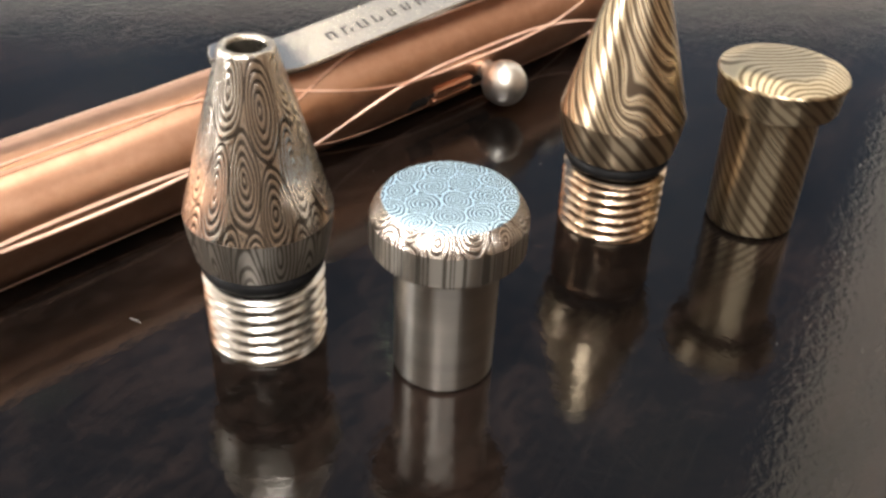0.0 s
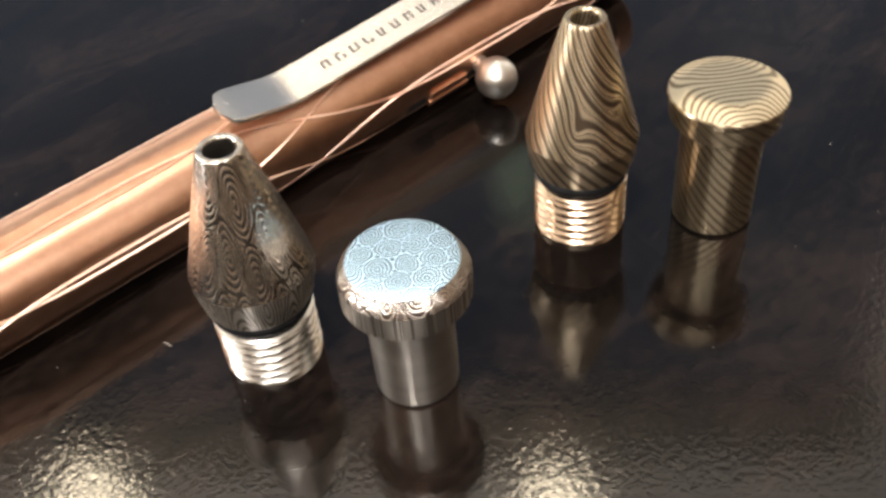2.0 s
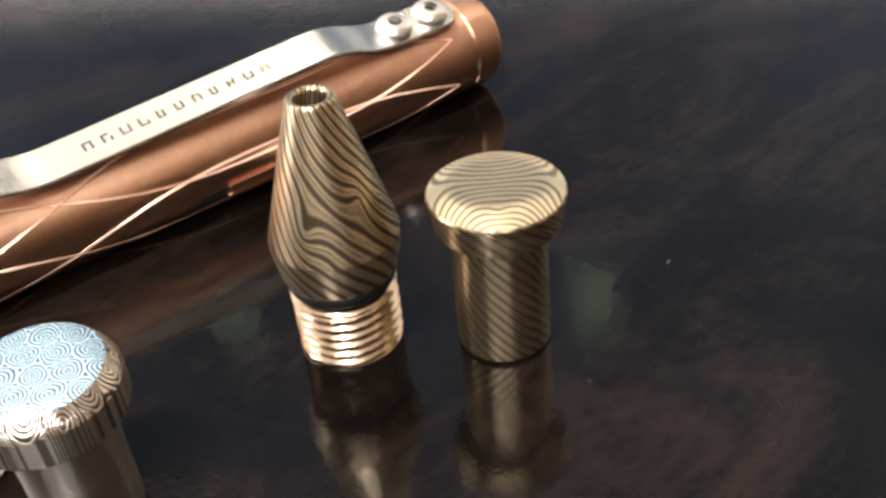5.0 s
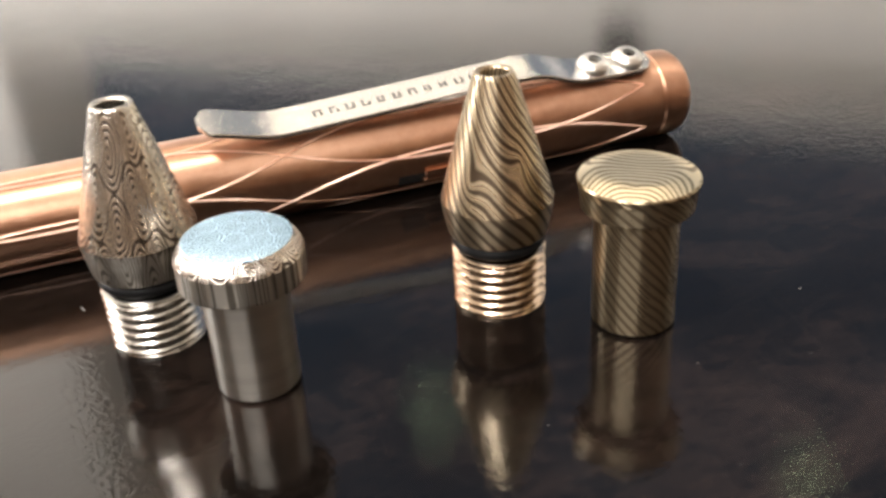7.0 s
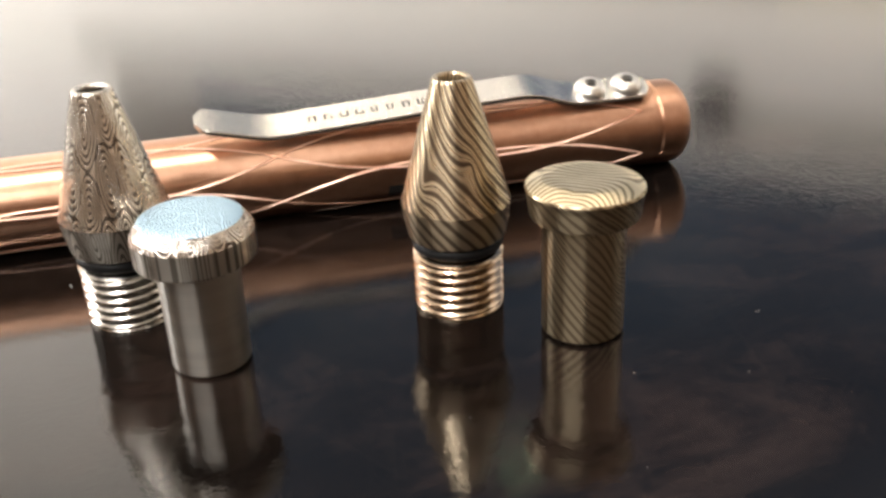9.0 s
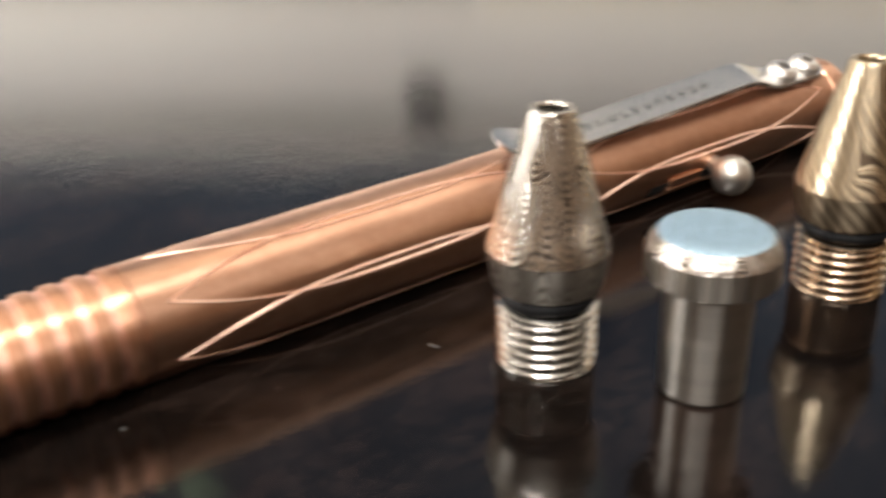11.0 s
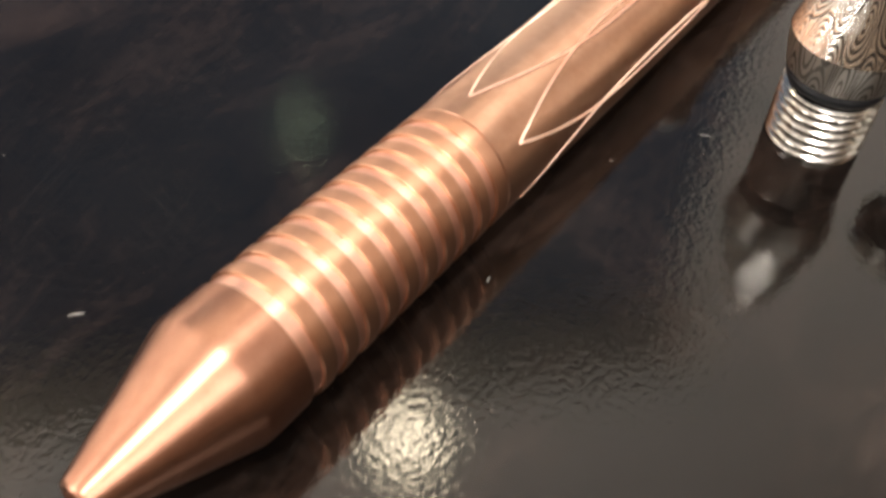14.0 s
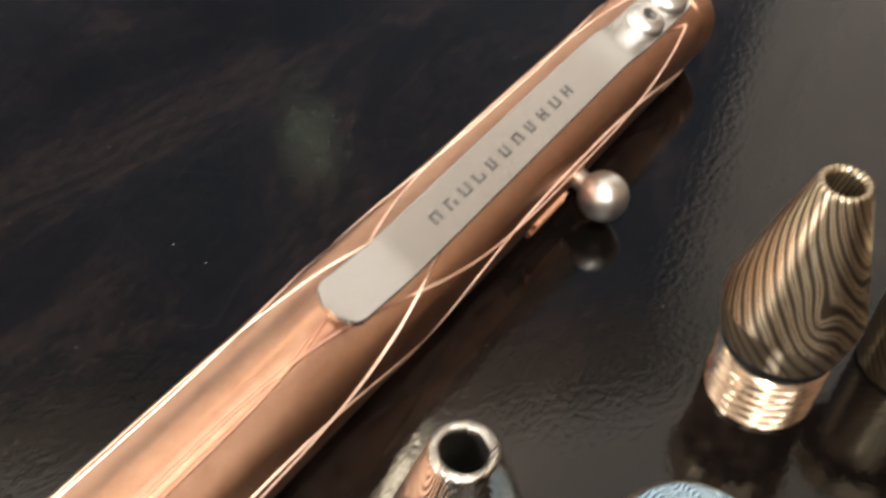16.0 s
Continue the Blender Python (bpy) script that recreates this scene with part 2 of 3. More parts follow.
TWIST = twist_bronze("twist_bronze", ((on_cone(-168, 16.5, 5.0), 2.6, 11.0), (on_cone(-105, 18.5, 4.6), 2.4, -9.0), (on_cone(30, 17.0, 5.0), 2.6, 10.0)))
TWIST_COLLAR = twist_bronze("twist_bronze_collar", (), 22, 0.15, (0.14, 0.10, 0.068), (0.56, 0.45, 0.31), 0.26)
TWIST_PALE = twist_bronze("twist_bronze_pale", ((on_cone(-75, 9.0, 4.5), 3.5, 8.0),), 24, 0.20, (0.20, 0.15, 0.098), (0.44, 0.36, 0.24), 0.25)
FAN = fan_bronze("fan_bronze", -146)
RUBBER = plain("black_rubber", (0.006, 0.006, 0.0065), 0.5, 0.0)
RUBBER.node_tree.nodes["Principled BSDF"].inputs["IOR"].default_value = 1.25
ENGRAVED = plain("engraved_grey", (0.075, 0.07, 0.066), 0.6, 0.2)
# black that stands in for the shade inside the bore and slot
RECESS_SHADE = plain("recess_shade", (0.01, 0.008, 0.007), 0.6)
LACQUER = lacquer("dark_lacquered_wood")
TRIM_GREY = plain("grey_beige_paint", (0.50, 0.46, 0.40), 0.6, 0.0, 0.06, 0.004)
TRIM_CREAM = plain("cream_paint", (0.66, 0.60, 0.48), 0.6, 0.0, 0.06, 0.004)
WALL = plain("pale_wall_paint", (0.88, 0.85, 0.80), 0.7, 0.0, 0.05, 0.004, 0.0)
# dark brown for two unseen walls, chosen to hold back bounce light
DARK_WALL = plain("unseen_dark_wall", (0.20, 0.14, 0.095), 0.5, 0.0, 0.25, 0.01)
FLOOR = plain("brown_floor", (0.25, 0.18, 0.12), 0.5, 0.0, 0.3, 0.01)
FLECK = plain("pale_dust", (0.2, 0.19, 0.175), 0.8)
LAMP_GLOW = glow("warm_lamp", (1.0, 0.84, 0.60), 60)
SOCKET = plain("dark_plastic", (0.03, 0.03, 0.035), 0.5)


# ---------------------------------------------------------------- mesh helpers
def mesh_from(name, verts, faces, material, smooth=True, sharp=35):
    me = bpy.data.meshes.new(name)
    me.from_pydata([tuple(c * MM for c in v) for v in verts], [], faces)
    me.materials.append(material)
    bm = bmesh.new()
    bm.from_mesh(me)
    bmesh.ops.remove_doubles(bm, verts=bm.verts, dist=1e-7)
    bmesh.ops.recalc_face_normals(bm, faces=bm.faces)
    for f in bm.faces:
        f.smooth = smooth
    for e in bm.edges:
        if len(e.link_faces) == 2 and e.calc_face_angle(0) > radians(sharp):
            e.smooth = False
    bm.to_mesh(me)
    bm.free()
    return me


def part(name, me, parent=None, label="", m=None):
    ob = new(name, me)
    if m is not None:
        ob.matrix_basis = m
    if parent is not None:
        ob.parent = parent
    if label:
        tagged(ob, label)
    return ob


def lathe(profile, n=96, axis="z", bumps=None):
    """A turned body: profile of (radius, height); bumps(theta, height, radius) may change the radius."""
    verts, faces = [], []
    for r, h in profile:
        for i in range(n):
            a = 2 * math.pi * i / n
            q = bumps(a, h, r) if bumps else r
            c, s = q * math.cos(a), q * math.sin(a)
            verts.append((c, s, h) if axis == "z" else (h, c, s))
    for k in range(len(profile) - 1):
        for i in range(n):
            j = (i + 1) % n
            faces.append((k * n + i, k * n + j, (k + 1) * n + j, (k + 1) * n + i))
    return verts, faces


def torus(R, r, z, n=80, k=16):
    verts, faces = [], []
    for i in range(n):
        a = 2 * math.pi * i / n
        for j in range(k):
            b = 2 * math.pi * j / k
            q = R + r * math.cos(b)
            verts.append((q * math.cos(a), q * math.sin(a), z + r * math.sin(b)))
    for i in range(n):
        for j in range(k):
            faces.append((i * k + j, ((i + 1) % n) * k + j, ((i + 1) % n) * k + (j + 1) % k, i * k + (j + 1) % k))
    return verts, faces


def round_corner(points, r=0.25, steps=4):
    """Rounds the inner corners of a profile."""
    out = [points[0]]
    for a, b, c in zip(points, points[1:], points[2:]):
        a, b, c = Vector(a), Vector(b), Vector(c)
        d = min(r, (a - b).length * 0.4, (c - b).length * 0.4)
        p, q = b + (a - b).normalized() * d, b + (c - b).normalized() * d
        for i in range(steps + 1):
            t = i / steps
            out.append(tuple(p * (1 - t) ** 2 + b * 2 * t * (1 - t) + q * t * t))
    out.append(points[-1])
    return out


def box(u0, u1, v0, v1, z0, z1):
    """A box in the room's own directions, in metres."""
    c = [uv(u, v, z) * 1000 for z in (z0, z1) for u, v in ((u0, v0), (u1, v0), (u1, v1), (u0, v1))]
    return [tuple(p) for p in c], [(0, 3, 2, 1), (4, 5, 6, 7), (0, 1, 5, 4), (1, 2, 6, 5), (2, 3, 7, 6), (3, 0, 4, 7)]


def joined(*pieces):
    verts, faces = [], []
    for v, f in pieces:
        faces += [tuple(i + len(verts) for i in q) for q in f]
        verts += v
    return verts, faces


def setting(name, label, category, material, *pieces):
    ob = part(name, mesh_from(name, *joined(*pieces), material, smooth=False))
    return tagged(ob, label, category, kind="structure")


def empty(name, m, label, category, group=""):
    ob = new(name)
    ob.empty_display_size = 0.01
    ob.matrix_basis = m
    return tagged(ob, label, category, group)


# ---------------------------------------------------------------- room
F0, C0 = -0.75, 2.1
setting("floor", "brown wooden floor under the table", "floor", FLOOR, box(-1.4, 0.82, -1.7, 1.7, F0 - 0.1, F0))
setting("ceiling", "pale painted ceiling", "ceiling", WALL, box(-1.4, 0.82, -1.7, 1.7, C0, C0 + 0.1))
setting("wall_north", "pale painted wall with a wide window opening", "wall", WALL,
        box(0.70, 0.82, -1.7, 1.7, F0, 0.232), box(0.70, 0.82, -1.7, 1.7, 1.02, C0),
        box(0.70, 0.82, -1.7, -0.57, 0.232, 1.02), box(0.70, 0.82, 0.64, 1.7, 0.232, 1.02))
setting("wall_south", "unseen dark wall added to cut bounce light, with a fill lamp opening", "wall", DARK_WALL,
        box(-1.4, -1.3, -1.7, 1.7, F0, 0.78), box(-1.4, -1.3, -1.7, 1.7, 1.52, C0),
        box(-1.4, -1.3, -1.7, -0.77, 0.78, 1.52), box(-1.4, -1.3, 0.67, 1.7, 0.78, 1.52))
setting("wall_east", "unseen dark side wall added to cut bounce light", "wall", DARK_WALL, box(-1.3, 0.70, -1.7, -1.6, F0, C0))
setting("wall_west", "pale painted side wall with an opening for a fill lamp", "wall", WALL,
        box(-1.3, 0.70, 1.6, 1.7, F0, 0.18), box(-1.3, 0.70, 1.6, 1.7, 1.02, C0), box(-1.3, -0.5, 1.6, 1.7, 0.18, 1.02), box(0.1, 0.70, 1.6, 1.7, 0.18, 1.02))
setting("trim_1", "grey-beige painted board along the foot of the wall", "trim", TRIM_GREY, box(0.682, 0.699, -0.02, 1.59, -0.3, 0.105))
setting("trim_2", "cream painted board along the foot of the wall", "trim", TRIM_CREAM, box(0.682, 0.699, -1.59, -0.024, -0.3, 0.105))
setting("window_sill", "pale painted sill of the wide window", "sill", WALL, box(0.685, 0.699, -0.61, 0.68, 0.212, 0.231))

bd = Nodes("shaded_garden")
c = bd.coords()
tone = bd.noise(c, 0.0012, 4)
bd.put("Base Color", (0, 0, 0, 1))
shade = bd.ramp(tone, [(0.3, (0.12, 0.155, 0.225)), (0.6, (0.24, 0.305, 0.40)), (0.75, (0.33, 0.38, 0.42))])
# sunlit leaf patches are painted into the backdrop as extra glow
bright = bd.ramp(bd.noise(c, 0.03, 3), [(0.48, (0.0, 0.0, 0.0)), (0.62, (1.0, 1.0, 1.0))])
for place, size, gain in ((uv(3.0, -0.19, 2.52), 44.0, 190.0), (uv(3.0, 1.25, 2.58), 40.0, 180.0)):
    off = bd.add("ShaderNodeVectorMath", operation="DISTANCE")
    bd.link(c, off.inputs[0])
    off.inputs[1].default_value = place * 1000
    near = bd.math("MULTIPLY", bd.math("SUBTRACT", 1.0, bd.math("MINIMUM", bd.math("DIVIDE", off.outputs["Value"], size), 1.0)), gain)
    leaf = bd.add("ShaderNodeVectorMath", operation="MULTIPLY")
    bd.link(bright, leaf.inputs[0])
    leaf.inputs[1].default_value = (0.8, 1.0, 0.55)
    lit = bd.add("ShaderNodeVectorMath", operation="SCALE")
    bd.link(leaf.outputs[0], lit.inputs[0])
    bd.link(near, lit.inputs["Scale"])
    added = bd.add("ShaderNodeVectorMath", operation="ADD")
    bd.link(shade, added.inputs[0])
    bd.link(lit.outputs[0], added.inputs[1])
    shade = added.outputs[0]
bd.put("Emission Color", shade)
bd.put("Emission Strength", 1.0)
setting("backdrop", "dim blue garden shade with painted sunlit leaves outside the window", "backdrop", bd.mat, box(3.0, 3.05, -6, 6, -1, 6))

for v, z in ((-0.15, 0.92), (0.36, 0.88)):
    lamp = empty("pendant_lamp", Matrix.Translation(uv(0.58, v, z)), "small warm globe lamp hanging on a thin cord", "lamp", "pendant lamps")
    part("cord", mesh_from("cord", *lathe([(1.5, 48), (1.5, (C0 - z) * 1000)], 10), SOCKET), lamp, "thin dark cord")
    part("cap", mesh_from("cap", *lathe([(12, 27), (14, 32), (12, 46), (5, 50), (0.1, 50)], 24), STEEL), lamp, "steel lamp cap")
    globe = [(0.1, -30)] + [(30 * math.sin(radians(a)), -30 * math.cos(radians(a))) for a in range(10, 160, 10)] + [(11, 28.5)]
    part("globe", mesh_from("globe", *lathe(globe, 40), LAMP_GLOW), lamp, "glowing warm globe")

spot = empty("ceiling_light", Matrix.Translation(uv(-0.706, 0.244, C0)) @ pose(0, 0, 0, 0, 0, 47), "square white downlight set under the ceiling", "ceiling light")
for k in range(4):
    side = [(x, y, z) for z in (-34, -0.5) for x, y in ((-135, 125), (135, 125), (135, 135), (-135, 135))]
    part("frame_bar", mesh_from("frame_bar", side, [(0, 3, 2, 1), (4, 5, 6, 7), (0, 1, 5, 4), (1, 2, 6, 5), (2, 3, 7, 6), (3, 0, 4, 7)], WALL, smooth=False), spot, "", pose(0, 0, 0, 0, 0, 90 * k))

plate = empty("wall_socket", Matrix.Translation(uv(0.70, 0.020, 0.194)) @ pose(0, 0, 0, 0, -90, 47), "dark plastic wall socket under the window", "socket")
part("face_plate", mesh_from("face_plate", *joined(([(x, y, z) for z in (0.3, 7) for x, y in ((-18, -14), (18, -14), (18, 14), (-18, 14))], [(0, 3, 2, 1), (4, 5, 6, 7), (0, 1, 5, 4), (1, 2, 6, 5), (2, 3, 7, 6), (3, 0, 4, 7)])), SOCKET, smooth=False), plate)

# ---------------------------------------------------------------- table
table = empty("table", Matrix.Identity(4), "dark lacquered wooden table with a glossy rippled top", "table")
part("tabletop", mesh_from("tabletop", *box(-0.75, 0.66, -0.9, 0.9, -0.035, 0.0), LACQUER, smooth=False), table)
for u in (-0.69, 0.60):
    for v in (-0.84, 0.84):
        part("leg", mesh_from("leg", *box(u - 0.03, u + 0.03, v - 0.03, v + 0.03, F0, -0.035), LACQUER, smooth=False), table)

# ---------------------------------------------------------------- pen
R = 6.35
pen = empty("ballpoint_pen", Matrix.Translation((0, 0, R * MM)), "copper bolt-action pen with engraved waves lying on the table", "pen")

nose = round_corner([(1.15, 9.0), (1.15, 0.5), (1.5, 0.0), (1.95, 0.25), (R - 0.05, 12.9), (R, 13.6), (R, 17.6)], 0.5)
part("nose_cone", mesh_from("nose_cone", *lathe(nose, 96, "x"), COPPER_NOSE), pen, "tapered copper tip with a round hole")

part("bore", mesh_from("bore", *lathe([(1.08, 0.7), (1.08, 8.8), (0.01, 8.8)], 40, "x"), RECESS_SHADE), pen, "black lining for the shade in the bore")

GROOVES, G0, G1 = 10, 17.9, 44.4
step = (G1 - G0) / GROOVES
core = [(R - 0.05, 17.6), (R - 0.32, 17.65), (R - 0.32, G1 + 0.35)]
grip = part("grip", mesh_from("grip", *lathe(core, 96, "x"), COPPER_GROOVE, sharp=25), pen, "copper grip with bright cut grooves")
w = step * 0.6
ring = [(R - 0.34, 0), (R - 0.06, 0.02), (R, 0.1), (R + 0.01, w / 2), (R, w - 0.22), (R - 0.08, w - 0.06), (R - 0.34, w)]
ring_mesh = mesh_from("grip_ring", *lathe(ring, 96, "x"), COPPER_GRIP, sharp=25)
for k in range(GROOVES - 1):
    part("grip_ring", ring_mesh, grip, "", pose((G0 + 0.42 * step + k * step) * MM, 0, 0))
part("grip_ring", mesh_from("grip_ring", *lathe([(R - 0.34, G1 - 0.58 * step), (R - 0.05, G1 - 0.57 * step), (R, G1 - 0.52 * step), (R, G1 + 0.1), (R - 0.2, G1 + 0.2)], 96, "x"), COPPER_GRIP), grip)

barrel = [(R - 0.25, G1 + 0.3), (R, G1 + 0.4)] + [(R, G1 + 0.35 + (156.6 - G1 - 0.35) * i / 12) for i in range(1, 13)]
barrel += [(R - 0.25, 156.8), (R - 0.25, 157.3), (R, 157.6), (R, 160.0)]
barrel += [(R - 4.8 * (1 - math.cos(radians(a))), 160.2 + 3.0 * math.sin(radians(a))) for a in range(10, 91, 8)]
barrel += [(0.05, 163.3)]
part("barrel", mesh_from("barrel", *lathe(barrel, 96, "x"), COPPER), pen, "brushed copper barrel")


def engraved(phase, way, half, shift, heights):
    """A strip along one cut line, a wave round the barrel; heights across it are over the barrel's radius."""
    verts, faces, n, k = [], [], 150, len(heights)
    s0, s1 = 47.7, 154.2
    for i in range(n + 1):
        t = i / n
        s = s0 + (s1 - s0) * t
        x = math.sin(2 * math.pi * t)
        phi = radians(phase + way * math.copysign(34.3 * (1 - (1 - abs(x)) ** 1.55), x))
        for j, h in enumerate(heights):
            a = phi + (shift + (-1 + 2 * j / (k - 1)) * half) / R
            verts.append((s, (R + h) * math.sin(a), (R + h) * math.cos(a)))
    for i in range(n):
        for j in range(k - 1):
            faces.append((i * k + j, i * k + j + 1, (i + 1) * k + j + 1, (i + 1) * k + j))
    return verts, faces


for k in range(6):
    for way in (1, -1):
        line = part("engraved_line", mesh_from("engraved_line", *engraved(8 + 60 * k, way, 0.2, 0.0, (-0.05, 0.09, 0.015, 0.09, -0.05)), COPPER_GLINT), pen, "wavy cut line with its glint in the colour")
        # dark strip along the lower side paints the shade of the cut
        part("cut_shade", mesh_from("cut_shade", *engraved(8 + 60 * k, way, 0.06, -0.24, (-0.03, 0.02, -0.03)), COPPER_SHADE), line, "dark strip for the shaded side of the cut")

# the clip, on the upper side, turned a little to the front
TURN = -20
clip_pose = pose(0, 0, 0, -TURN, 0, 0)
spine = [(90.6, 10.0), (91.6, 9.9), (95.0, 8.9), (98.6, 7.75), (100.4, 7.4), (103.0, 7.5), (134.0, 9.25), (137.0, 9.35), (139.0, 8.8), (143.0, 7.1), (145.0, 6.75), (156.0, 6.75)]


def strip(spine, half, thick, n_end=8):
    """A bent metal strip with a rounded free end."""
    pts = []
    for a, b in zip(spine, spine[1:]):
        m = max(1, int((b[0] - a[0]) / 0.8))
        pts += [(a[0] + (b[0] - a[0]) * i / m, a[1] + (b[1] - a[1]) * i / m) for i in range(m)]
    pts.append(spine[-1])
    for _ in range(3):
        pts = [pts[0]] + [(p[0] * 0.25 + q[0] * 0.5 + r[0] * 0.25, p[1] * 0.25 + q[1] * 0.5 + r[1] * 0.25) for p, q, r in zip(pts, pts[1:], pts[2:])] + [pts[-1]]
    verts, faces = [], []
    s0, s1 = pts[0][0], pts[-1][0]
    for s, h in pts:
        d = min(s - s0, s1 - s) + 0.12
        w = half if d >= half * 0.8 else half * math.sqrt(max(0.05, 1 - (1 - d / (half * 0.8)) ** 2))
        e = 0.14
        for y, z in ((-w, h + e), (-w + e, h), (w - e, h), (w, h + e), (w, h + thick - e), (w - e, h + thick), (-w + e, h + thick), (-w, h + thick - e)):
            verts.append((s, y, z))
    k = 8
    for i in range(len(pts) - 1):
        for j in range(k):
            faces.append((i * k + j, i * k + (j + 1) % k, (i + 1) * k + (j + 1) % k, (i + 1) * k + j))
    faces += [tuple(range(k)), tuple(range(len(verts) - k, len(verts)))]
    return verts, faces


clip = part("clip", mesh_from("clip", *strip(spine, 2.55, 0.75), STEEL_CLIP, sharp=40), pen, "grey blasted steel pocket clip with worn lettering", clip_pose)


def lettering():
    """Unreadable engraving, as small plain bars."""
    rng = random.Random(5)
    pieces = []
    for k in range(11):
        s = 105.7 + 2.2 * k
        h = 7.5 + (s - 103.0) * (1.75 / 31.0) + 0.78
        def bar(a0, a1, b0, b1):
            za, zb = h + (a0 - s) * 0.0565, h + (a1 - s) * 0.0565
            return [(a0, b0, za), (a1, b0, zb), (a1, b1, zb), (a0, b1, za)], [(0, 1, 2, 3)]
        w, cross = rng.uniform(0.95, 1.3), rng.choice((-0.6, -0.1, 0.38))
        pieces.append(bar(s, s + 0.3, -0.6, 0.6))
        pieces.append(bar(s + 0.3, s + w - 0.3, cross, cross + 0.22))
        pieces.append(bar(s + w - 0.3, s + w, -0.6, rng.choice((0.6, 0.6, 0.0))))
    return joined(*pieces)


part("lettering", mesh_from("lettering", *lettering(), ENGRAVED, smooth=False), clip, "worn dark engraved bars")


def screw_head():
    prof = [(2.35, 0.0), (2.35, 0.35), (2.2, 0.8), (1.9, 1.15), (1.5, 1.4), (1.15, 1.5)]
    verts, faces = lathe(prof, 48)
    n = 48
    def hexed(a):
        return 0.98 * math.cos(math.pi / 6) / math.cos((a % (math.pi / 3)) - math.pi / 6)
    base = len(verts)
    for z in (1.5, 0.7):
        for i in range(n):
            a = 2 * math.pi * i / n
            q = hexed(a)
            verts.append((q * math.cos(a), q * math.sin(a), z))
    for i in range(n):
        j = (i + 1) % n
        faces.append(((len(prof) - 1) * n + i, (len(prof) - 1) * n + j, base + j, base + i))
        faces.append((base + i, base + j, base + n + j, base + n + i))
    return verts, faces


for s in (147.0, 152.6):
    part("screw", mesh_from("screw", *screw_head(), STEEL_SCREW), clip, "domed steel hex socket screw", pose(s * MM, 0, 7.45 * MM, 0, 0, 20 if s < 150 else 48))

# bolt slot and knob
def patch(s0, s1, p0, p1, r0, r1, n=10):
    """A curved block on the barrel between two angles."""
    verts, faces = [], []
    for i in range(n + 1):
        a = radians(p0 + (p1 - p0) * i / n)
        for s, r in ((s0, r0), (s1, r0), (s1, r1), (s0, r1)):
            verts.append((s, r * math.sin(a), r * math.cos(a)))
    for i in range(n):
        for j in range(4):
            faces.append((i * 4 + j, i * 4 + (j + 1) % 4, (i + 1) * 4 + (j + 1) % 4, (i + 1) * 4 + j))
    faces += [(0, 1, 2, 3), tuple(range(4 * n, 4 * n + 4))]
    return verts, faces


part("bolt_slot", mesh_from("bolt_slot", *patch(115.8, 130.5, -128, -110, R - 0.5, R + 0.03), RECESS_SHADE, sharp=20), pen, "black patch for the shade in the bolt slot")
part("slot_rail", mesh_from("slot_rail", *joined(patch(119.3, 126.2, -126, -118, R - 0.3, R + 0.6), patch(119.6, 125.8, -115, -106, R - 0.3, R + 0.4)), COPPER_GRIP, sharp=20), pen, "proud copper rail of the bolt slot")
ball_at = Vector((128.3, -9.5, 4.0 - R))
axis = Vector((0, ball_at.y, ball_at.z)).normalized()
knob_pose = Matrix.Translation(ball_at * MM) @ axis.to_track_quat("Z", "Y").to_matrix().to_4x4()
knob_profile = [(0.01, -5.6), (1.2, -5.6), (1.2, -2.7), (1.35, -2.45)] + [(2.85 * math.sin(radians(a)), -2.85 * math.cos(radians(a))) for a in range(32, 180, 8)] + [(0.01, 2.85)]
part("bolt_knob", mesh_from("bolt_knob", *lathe(knob_profile, 48), STEEL_KNOB, sharp=50), pen, "satin steel ball knob", knob_pose)


# ---------------------------------------------------------------- nose pieces and end caps
def nose_piece(x, y, label, body, collar, thread, turn, tall=1.0):
    ob = empty("pen_nose_piece", pose(x * MM, y * MM, 0, 0, 0, turn) @ Matrix.Diagonal((1, 1, tall, 1)), label, "pen part", "spare nose pieces")
    tp, pitch, RT = [], 1.1, 5.4
    z = 0.02
    while z < 7.0:
        tp.append((RT, z))
        z += 0.07

    def ridge(a, h, r):
        f = (h / pitch - a / (2 * math.pi)) % 1.0
        d = abs(f - 0.5) * 2
        fade = min(1.0, max(0.0, (h - 0.1) / 0.5)) * min(1.0, max(0.0, (7.0 - h) / 0.5))
        return RT - 0.12 - (0.8 * (1 - d) ** 1.15) * fade - (1 - min(1, h / 0.2)) * 0.2
    v, f = lathe(tp, 96, "z", ridge)
    part("thread", mesh_from("thread", *joined((v, f), lathe([(0.02, 0.02), (RT - 0.32, 0.02)], 96), lathe([(RT - 0.12, 6.9), (4.9, 7.15), (4.55, 7.3), (4.55, 9.0)], 96)), thread, sharp=60), ob, "polished screw thread")
    part("o_ring", mesh_from("o_ring", *torus(4.6, 0.72, 8.15), RUBBER), ob, "black rubber o-ring")
    ring = round_corner([(4.4, 8.95), (5.4, 9.0), (5.62, 9.25), (6.05, 11.4), (6.26, 13.2)], 0.12)
    part("collar", mesh_from("collar", *lathe(ring, 96), collar, sharp=40), ob, "slightly tapered collar with upright streaks")
    prof = round_corner([(6.26, 13.2), (4.82, 18.4), (3.55, 22.9), (2.25, 27.2), (2.1, 27.5), (1.66, 27.5), (1.5, 27.2), (1.5, 14.0)], 0.15)
    part("cone", mesh_from("cone", *lathe(prof, 96), body, sharp=40), ob)
    return ob


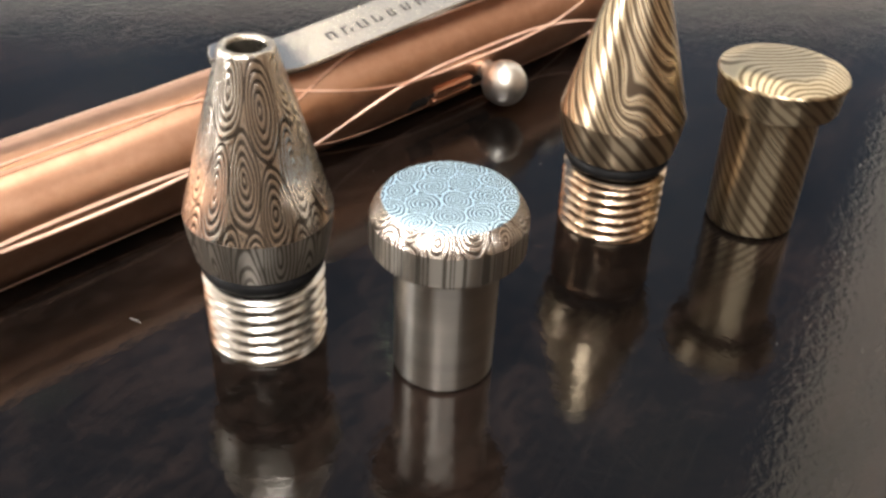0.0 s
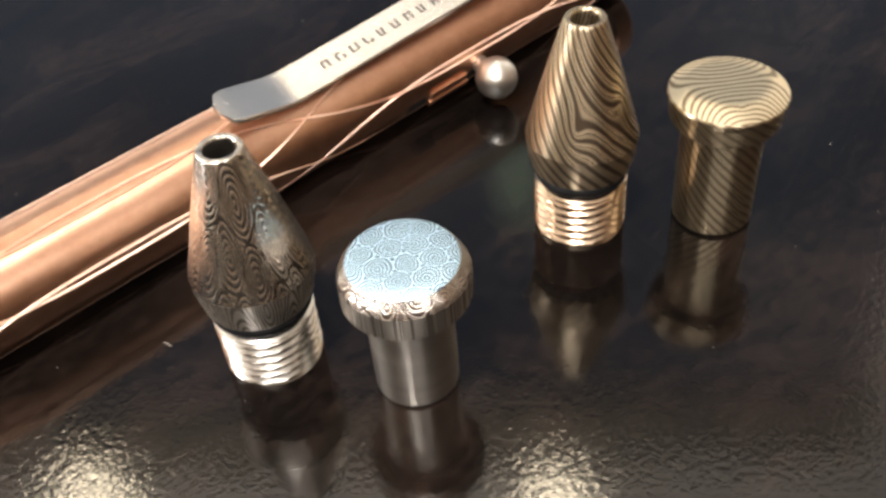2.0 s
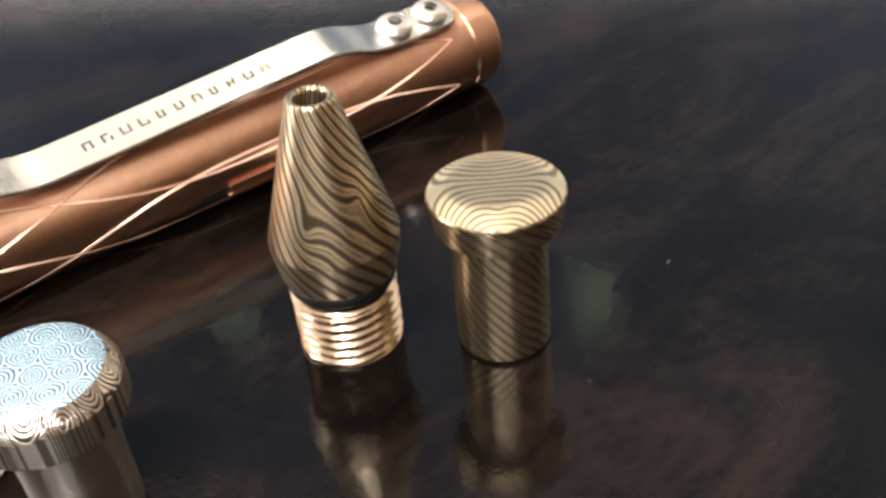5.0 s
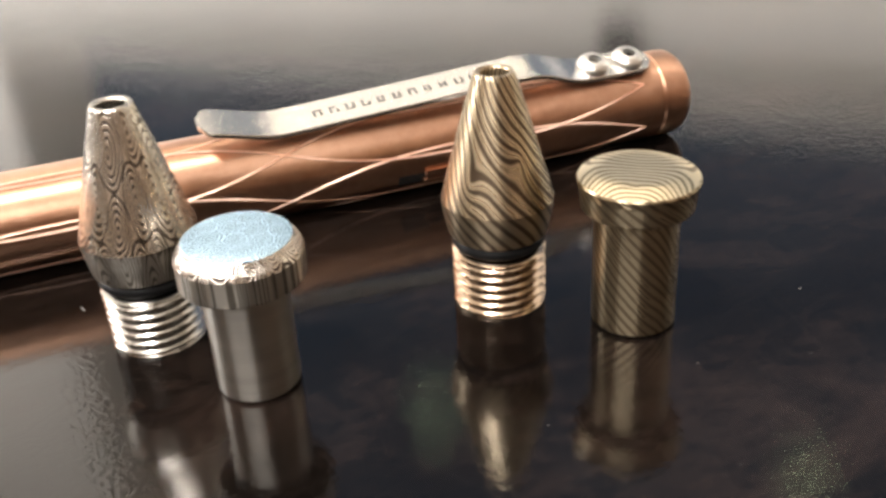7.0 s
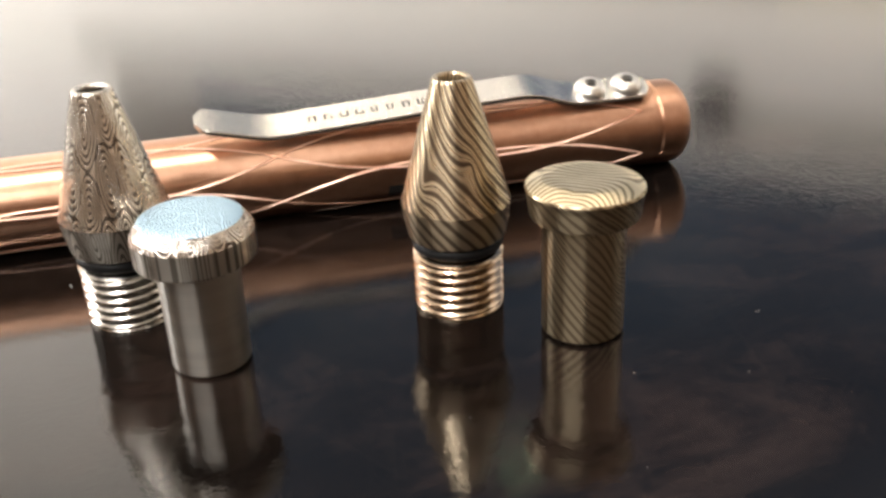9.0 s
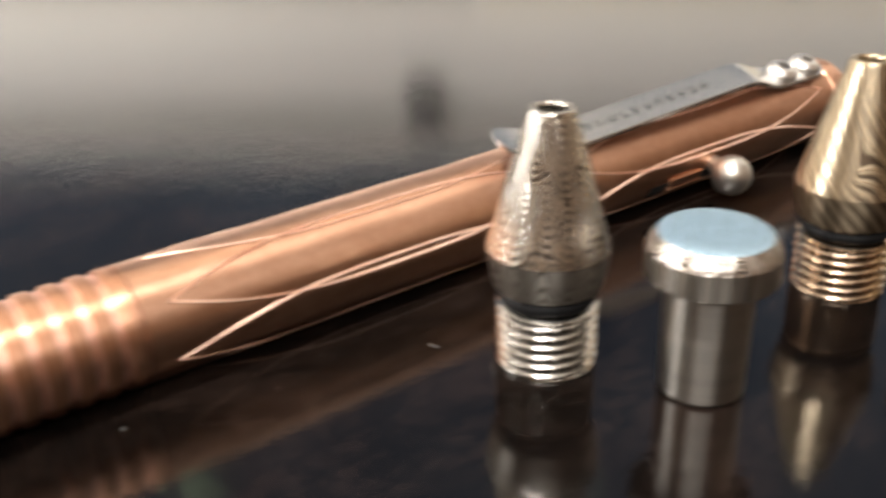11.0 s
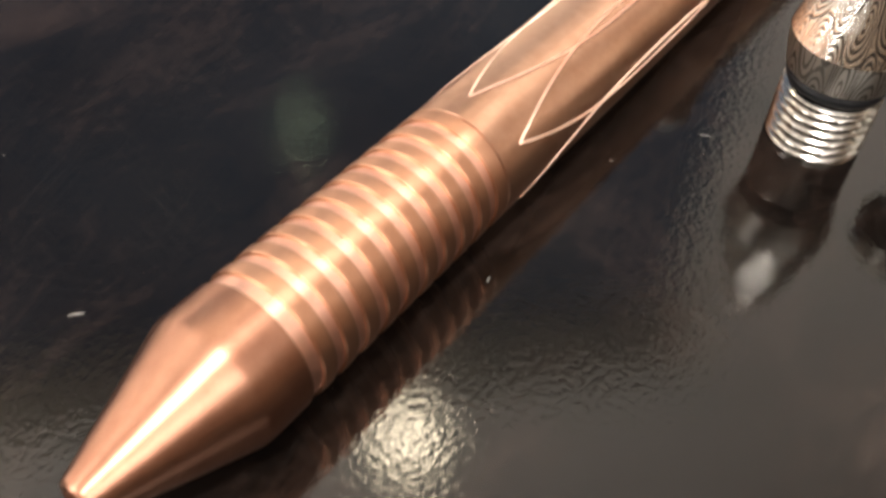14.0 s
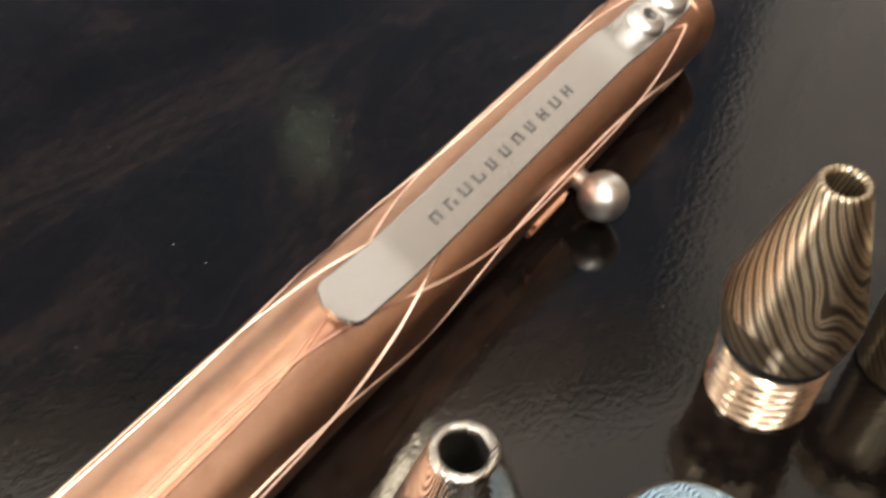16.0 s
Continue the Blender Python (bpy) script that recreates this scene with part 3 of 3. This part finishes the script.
def steel_cap(x, y):
    ob = empty("pen_end_cap", pose(x * MM, y * MM, 0, 0, 0, 30) @ Matrix.Diagonal((1, 1, 1.02, 1)), "patterned steel pen end cap with a bright etched top", "pen part", "spare end caps")
    stem = round_corner([(0.02, 0.02), (3.9, 0.02), (4.32, 0.35), (4.34, 7.6), (4.37, 7.65), (4.37, 12.4)], 0.12)
    part("stem", mesh_from("stem", *lathe(stem), STEEL_TURNED, sharp=40), ob, "smooth turned steel stem")
    head = round_corner([(4.2, 12.3), (6.15, 12.35), (6.4, 12.6), (6.4, 15.25)], 0.2)
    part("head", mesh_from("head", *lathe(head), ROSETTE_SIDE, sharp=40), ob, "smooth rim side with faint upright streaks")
    bevel = round_corner([(6.4, 15.25), (6.2, 15.75), (5.45, 16.75)], 0.3)
    part("bevel", mesh_from("bevel", *lathe(bevel), ROSETTE_RIM, sharp=40), ob, "bevelled edge with ringed pattern")
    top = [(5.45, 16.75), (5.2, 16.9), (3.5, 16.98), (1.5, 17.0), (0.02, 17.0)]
    part("top_face", mesh_from("top_face", *lathe(top), ROSETTE_TOP, sharp=40), ob, "etched top with ring pattern, tinted with the reflected sky")
    return ob


def bronze_cap(x, y):
    ob = empty("pen_end_cap", pose(x * MM, y * MM, 0, 0, 0, 20), "golden twist-patterned pen end cap", "pen part", "spare end caps")
    stem = round_corner([(0.02, 0.02), (4.1, 0.02), (4.57, 0.4), (4.55, 12.4), (4.5, 14.2)], 0.15)
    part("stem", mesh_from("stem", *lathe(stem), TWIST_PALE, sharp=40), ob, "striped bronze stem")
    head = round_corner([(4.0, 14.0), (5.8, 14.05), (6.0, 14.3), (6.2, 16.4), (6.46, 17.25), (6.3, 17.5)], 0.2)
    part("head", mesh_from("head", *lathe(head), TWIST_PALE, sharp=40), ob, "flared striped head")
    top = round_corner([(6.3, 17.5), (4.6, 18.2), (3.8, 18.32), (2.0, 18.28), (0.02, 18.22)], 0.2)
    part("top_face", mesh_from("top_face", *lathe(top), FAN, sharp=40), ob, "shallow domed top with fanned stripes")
    return ob


nose_piece(80.60, -23.62, "ring-patterned steel pen nose piece standing upright", ROSETTE, ROSETTE_SIDE, STEEL_THREAD, 10, 1.01)
steel_cap(89.06, -37.40)
nose_piece(118.40, -33.32, "golden striped pen nose piece standing upright", TWIST, TWIST_COLLAR, BRONZE, 22)
bronze_cap(129.85, -43.80)

# ---------------------------------------------------------------- dust and marks
def fleck(x, y, length, width, turn):
    """A tiny curled fibre lying on the lacquer."""
    verts, faces, n = [], [], 6
    for i in range(n + 1):
        t = i / n
        w = width * (0.35 + 0.65 * math.sin(math.pi * t)) / 2
        bend = 0.07 * length * math.sin(math.pi * t)
        for q, z in ((-w, 0.004), (0, 0.05), (w, 0.004)):
            a = radians(turn)
            px, py = (t - 0.5) * length, bend + q
            verts.append((x + px * math.cos(a) - py * math.sin(a), y + px * math.sin(a) + py * math.cos(a), z))
    for i in range(n):
        for j in range(2):
            faces.append((i * 3 + j, i * 3 + j + 1, i * 3 + 4 + j, i * 3 + 3 + j))
    return verts, faces


for x, y, length, width, turn in ((13.8, 18.2, 1.5, 0.2, -40), (-8.8, 5.7, 0.5, 0.32, 20), (40.3, -7.8, 0.75, 0.16, 15), (72.6, -14.4, 1.4, 0.13, -75), (150.0, -47.0, 0.7, 0.12, 10)):
    fibre = part("dust_fibre", mesh_from("dust_fibre", *fleck(x, y, length, width, turn), FLECK))
    tagged(fibre, "tiny pale dust fibre lying on the lacquer", "dust", "dust fibres")

rng = random.Random(11)
specks = joined(*[fleck(rng.uniform(-25, 210), rng.uniform(-90, 90), rng.uniform(0.1, 0.32), rng.uniform(0.06, 0.14), rng.uniform(0, 180)) for _ in range(60)])
tagged(part("dust_specks", mesh_from("dust_specks", *specks, FLECK)), "fine pale dust specks scattered over the table", "dust", kind="stuff")


def ring_mark(x, y, r):
    """A dried drop: an uneven rim round a slightly rough, dished middle."""
    verts, faces, n = [], [], 60
    rng = random.Random(3)
    profile = ((1.18, 0.002), (1.0, 0.03), (0.82, 0.010), (0.55, 0.017), (0.3, 0.010), (0.04, 0.013))
    k = len(profile)
    for i in range(n):
        a = 2 * math.pi * i / n
        q = r * (1 + 0.07 * math.sin(3 * a + 1) + 0.04 * math.sin(7 * a) + rng.uniform(-0.03, 0.03))
        for f, z in profile:
            verts.append((x + q * f * math.cos(a), y + q * f * math.sin(a), z + (rng.uniform(0, 0.008) if f < 1.1 else 0)))
    for i in range(n):
        for j in range(k - 1):
            m = (i + 1) % n
            faces.append((i * k + j, i * k + j + 1, m * k + j + 1, m * k + j))
    faces.append(tuple(i * k + k - 1 for i in range(n)))
    return verts, faces


tagged(part("ring_stain", mesh_from("ring_stain", *ring_mark(124, -76, 2.7), LACQUER)), "small raised ring mark in the lacquer", "stain")
